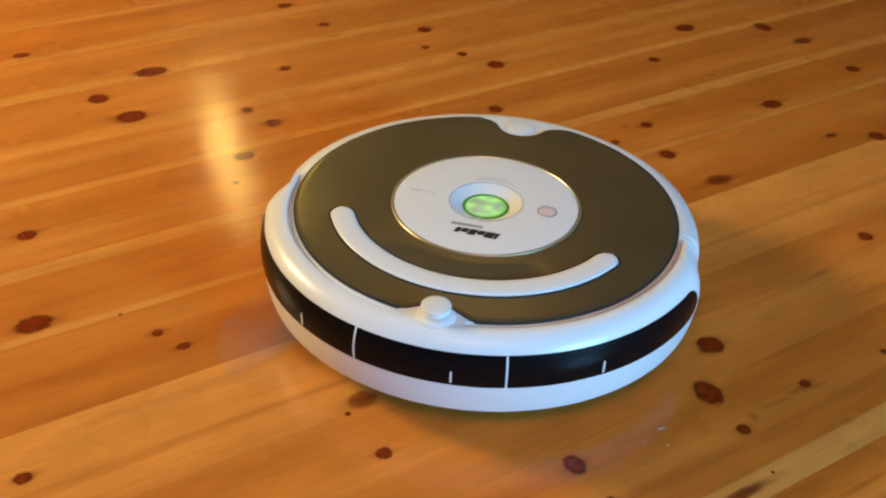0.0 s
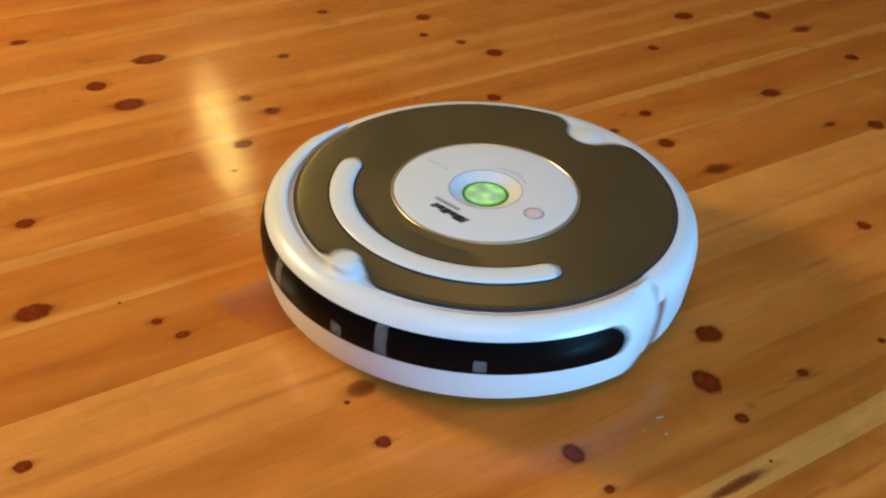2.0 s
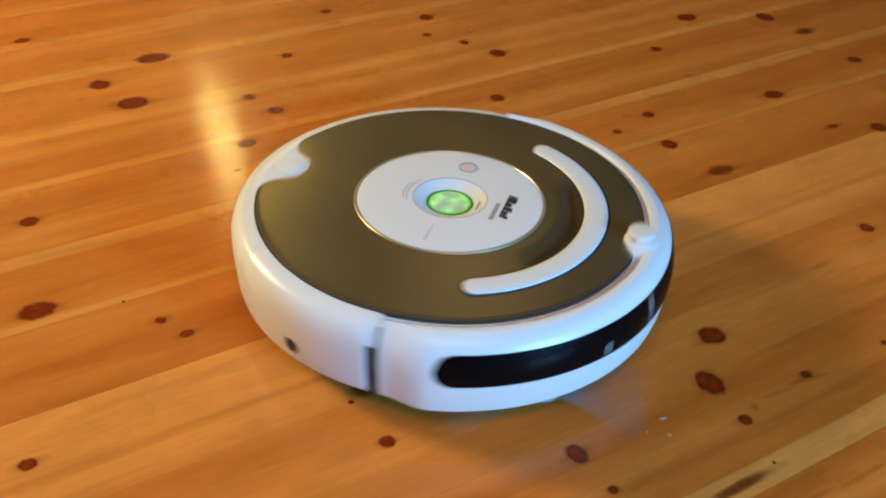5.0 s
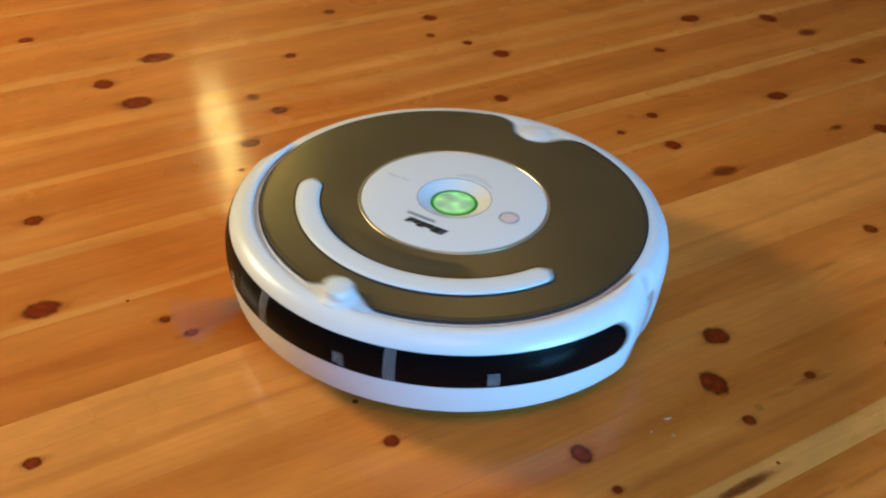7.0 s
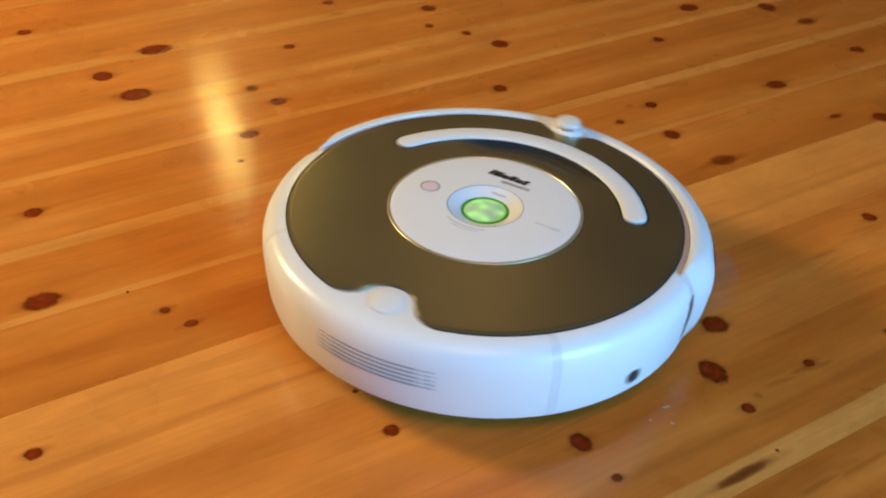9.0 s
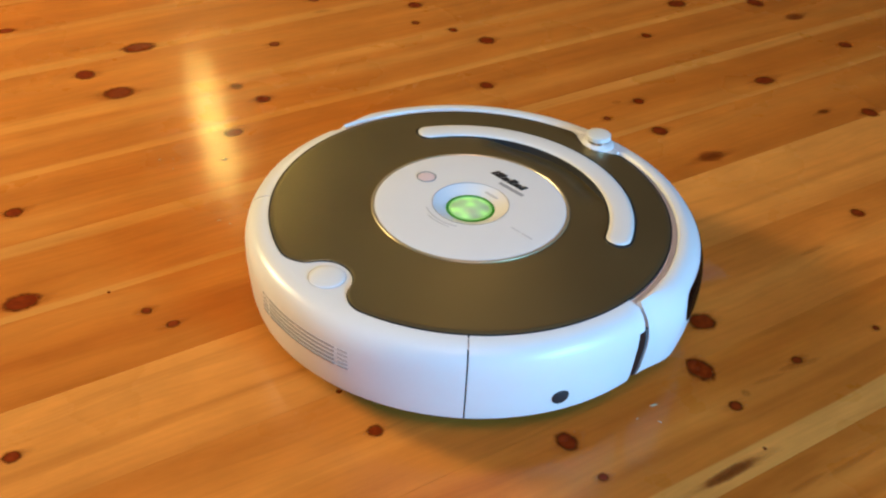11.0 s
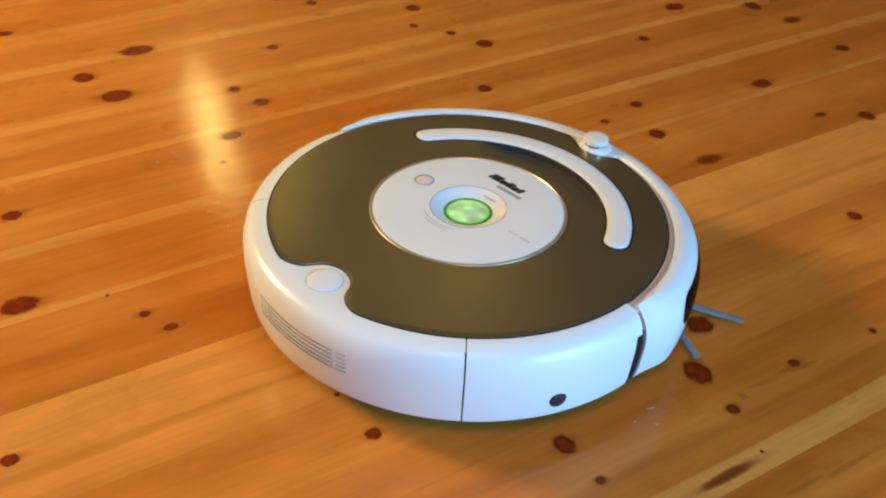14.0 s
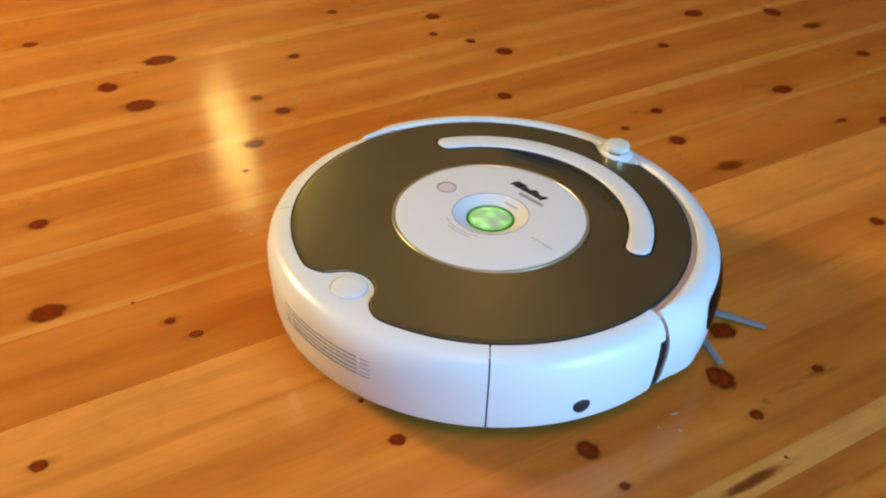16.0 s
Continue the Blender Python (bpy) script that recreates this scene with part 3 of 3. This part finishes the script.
def knot(x, y, across, deep, lean=0.0, pale=0, joint=9.0):
    """A knot in a board at the place (x, y): its breadth and depth in millimetres; pale: 1 for a pale one, 2 for a faint streak; joint: the board's edge that cuts it off."""
    bm = bmesh.new()
    rng = random.Random(round(x * 9973 + y * 7919))
    c, s = math.cos(radians(-TURN)), math.sin(radians(-TURN))
    mid = bm.verts.new((c * x - s * y, s * x + c * y, 0.00013))
    rim = []
    for i in range(28):
        a = 2 * math.pi * i / 28
        w = 1.0 + rng.uniform(-0.05, 0.05)
        px, py = 0.00062 * across * w * math.cos(a), 0.00062 * deep * w * math.sin(a)
        cl, sl = math.cos(radians(lean)), math.sin(radians(lean))
        px, py = cl * px - sl * py + x, sl * px + cl * py + y
        rim.append(bm.verts.new((c * px - s * py, min(joint, s * px + c * py), 0.00010)))
    for i in range(28):
        bm.faces.new((mid, rim[i], rim[(i + 1) % 28]))
    low = [bm.verts.new((v.co.x, v.co.y, -0.0008)) for v in rim]
    for i in range(28):
        bm.faces.new((rim[i], low[i], low[(i + 1) % 28], rim[(i + 1) % 28]))
    ob = part("knot", bm, (KNOT, KNOT_PALE, KNOT_FAINT)[int(pale)], floor)
    if across > 5 and pale < 2:
        stain = bmesh.new()
        high = rng.uniform(0.00003, 0.00008)
        long, wide = 0.0011 * across * rng.uniform(1.0, 1.5) + 0.006, 0.00070 * deep + 0.004
        stain.faces.new([stain.verts.new((c * x - s * y + long * math.cos(2 * math.pi * i / 24), s * x + c * y + wide * math.sin(2 * math.pi * i / 24), high)) for i in range(24)])
        low = bmesh.ops.extrude_face_region(stain, geom=stain.faces[:])
        bmesh.ops.translate(stain, vec=(0, 0, -0.001), verts=[v for v in low["geom"] if isinstance(v, bmesh.types.BMVert)])
        part("stained_grain", stain, HALO, ob)


knot(-0.528, 0.409, 21, 13, 7)
knot(-0.371, 0.381, 47, 23, 7)
knot(-0.408, 0.309, 24, 28, 7)
knot(-0.363, 0.271, 39, 29, 6)
knot(-0.224, 0.407, 14, 15, 7)
knot(-0.247, 0.299, 13, 20, 6, 1)
knot(-0.215, 0.273, 20, 18, 6)
knot(-0.233, 0.203, 24, 21, 6, 0, 0.3050)
knot(-0.230, 0.149, 6, 6, 6, 1)
knot(-0.389, 0.046, 20, 16, 5)
knot(-0.340, -0.073, 37, 19, 5)
knot(-0.245, -0.076, 8, 10, 5)
knot(-0.222, -0.090, 13, 9, 5)
knot(-0.292, -0.227, 14, 13, 4)
knot(-0.279, -0.056, 3, 4, 5)
knot(-0.064, -0.190, 13, 13, 4)
knot(-0.196, 0.542, 14, 15, 8)
knot(-0.070, 0.540, 18, 22, 7)
knot(-0.067, 0.486, 9, 14, 7)
knot(-0.022, 0.470, 12, 15, 7)
knot(0.018, 0.444, 24, 24, 7)
knot(0.017, 0.328, 17, 19, 6)
knot(0.263, 0.585, 31, 23, 7)
knot(0.367, 0.601, 20, 32, 7)
knot(0.408, 0.560, 33, 19, 7, 1)
knot(0.209, 0.480, 12, 17, 7)
knot(0.448, 0.480, 20, 18, 7)
knot(0.325, 0.372, 30, 18, 6)
knot(0.177, 0.307, 14, 16, 6)
knot(0.139, 0.265, 8, 10, 6)
knot(0.190, 0.244, 18, 22, 6)
knot(0.372, 0.303, 19, 8, 6, 1)
knot(0.422, 0.306, 19, 22, 6)
knot(0.233, 0.197, 40, 16, 6, 1)
knot(0.348, 0.107, 14, 16, 5)
knot(0.177, -0.059, 27, 23, 5)
knot(0.166, -0.114, 17, 34, 2)
knot(0.240, -0.099, 10, 9, 4)
knot(0.184, -0.151, 12, 12, 4)
knot(0.195, -0.190, 3, 4, 4)
knot(0.063, -0.192, 15, 22, 4)
knot(0.084, -0.222, 9, 8, 4)
knot(0.168, -0.213, 58, 9, 29, 1)
knot(-0.083, -0.139, 29, 17, 4, 1)
knot(-0.092, -0.154, 5, 5, 4)
knot(0.312, -0.057, 6, 7, 4)
knot(-0.255, 0.599, 22, 16, 7)
# resin streaks and faint knots along the grain
knot(0.240, -0.104, 62, 4, 22, 2)
knot(0.214, -0.121, 44, 3, 25, 2)
knot(0.194, -0.137, 8, 9, 4, 2)
knot(-0.430, 0.371, 46, 5, 26, 2)
knot(0.153, 0.302, 15, 8, 6, 2)
knot(0.290, 0.044, 40, 5, 30, 2)
knot(0.251, -0.199, 60, 5, 33, 2)
knot(0.217, -0.218, 48, 4, 33, 2)
knot(-0.181, 0.508, 34, 6, 20, 2)

# crumbs and chips lying on the boards
def crumb(x, y, long, wide, turn):
    bm = bmesh.new()
    bmesh.ops.create_icosphere(bm, subdivisions=1, radius=0.0005)
    for v in bm.verts:
        v.co = (v.co.x * long, v.co.y * wide, (v.co.z + 0.0005) * 0.8)
    ob = new("crumb", finish(bm, "crumb", CHIP))
    ob.matrix_world = pose(x, y, 0.0001, 0, 0, turn)
    tagged(ob, "tiny pale wood chip lying on the boards", "crumb", "crumbs on the floor")


crumb(0.126, -0.154, 7.0, 2.0, 20)
crumb(0.128, -0.170, 3.5, 1.3, -30)
crumb(-0.289, 0.143, 2.8, 1.5, 10)
crumb(-0.215, 0.048, 4.2, 1.0, 35)
crumb(-0.277, 0.145, 1.7, 1.1, 0)
crumb(0.113, -0.168, 2.8, 0.9, 50)
crumb(-0.273, 0.128, 1.6, 1.0, 20)
crumb(-0.205, 0.044, 2.6, 1.2, 70)


# ---- what moves ----
def motions():
    rows = [
        (0.00, -0.0002, -0.0030, 256.7), (0.50, 0.0001, -0.0016, 256.7), (1.00, 0.0003, -0.0008, 256.7), (1.70, 0.0004, -0.0006, 256.7), (1.80, 0.0003, -0.0007, 252.0),
        (1.90, 0.0002, -0.0008, 241.8), (2.00, 0.0001, -0.0009, 228.5), (2.20, 0.0001, -0.0008, 208.5), (2.40, 0.0002, -0.0007, 186.0), (2.50, 0.0002, -0.0006, 174.6),
        (2.60, 0.0001, -0.0006, 165.5), (2.70, 0.0000, -0.0006, 154.5), (2.80, -0.0002, -0.0005, 142.5), (3.00, -0.0005, -0.0004, 119.0), (3.20, -0.0008, -0.0004, 100.0),
        (3.30, -0.0010, -0.0005, 88.5), (3.40, -0.0010, -0.0008, 77.5), (3.50, -0.0010, -0.0009, 65.0), (3.60, -0.0010, -0.0008, 56.0), (3.70, -0.0010, -0.0009, 46.5),
        (3.80, -0.0013, -0.0016, 36.5), (3.90, -0.0045, -0.0031, 31.0), (4.00, -0.0089, -0.0050, 29.3), (4.10, -0.0156, -0.0083, 29.0), (4.20, -0.0226, -0.0108, 28.7),
        (4.35, -0.0290, -0.0145, 28.0), (4.60, -0.0304, -0.0156, 21.0), (5.10, -0.0304, -0.0156, -28.0), (5.60, -0.0304, -0.0156, -79.0), (5.90, -0.0304, -0.0156, -92.0),
        (6.30, -0.0305, -0.0156, -92.5), (6.70, -0.0306, -0.0158, -92.5), (6.80, -0.0306, -0.0159, -97.0), (6.90, -0.0305, -0.0160, -106.7), (7.00, -0.0304, -0.0161, -120.3),
        (7.10, -0.0304, -0.0161, -130.0), (7.20, -0.0304, -0.0162, -141.0), (7.30, -0.0304, -0.0163, -152.3), (7.50, -0.0302, -0.0164, -175.0), (7.60, -0.0302, -0.0166, -183.3),
        (7.70, -0.0302, -0.0168, -193.3), (7.80, -0.0302, -0.0170, -204.0), (7.90, -0.0302, -0.0172, -213.0), (8.00, -0.0300, -0.0174, -222.0), (8.10, -0.0230, -0.0238, -223.0),
        (8.20, -0.0160, -0.0299, -223.3), (8.30, -0.0075, -0.0368, -224.0), (8.40, -0.0060, -0.0388, -232.5), (8.50, -0.0059, -0.0390, -243.3), (8.60, -0.0058, -0.0390, -253.3),
        (8.80, -0.0058, -0.0389, -275.0), (9.00, -0.0060, -0.0387, -298.7), (9.10, -0.0059, -0.0389, -307.3), (9.20, -0.0059, -0.0390, -313.5), (9.30, -0.0058, -0.0391, -315.4),
        (9.60, -0.0056, -0.0391, -315.4), (16.00, -0.0056, -0.0391, -315.4)]
    walk(robot, [(t, pose(x, y, 0, 0, 0, a - 90)) for t, x, y, a in rows])
    # the side brush spins while the cleaner drives and then comes to rest
    spin = [(i / 30, 26.6 - 80.0 * (378 - i)) for i in range(378)]
    spin += [(12.7, 26.6 - 12.0), (12.8, 26.6), (16.0, 26.6)]
    walk(brush, [(t, pose(0.102, 0.105, 0.0135, 0, 0, a)) for t, a in spin])


motions()
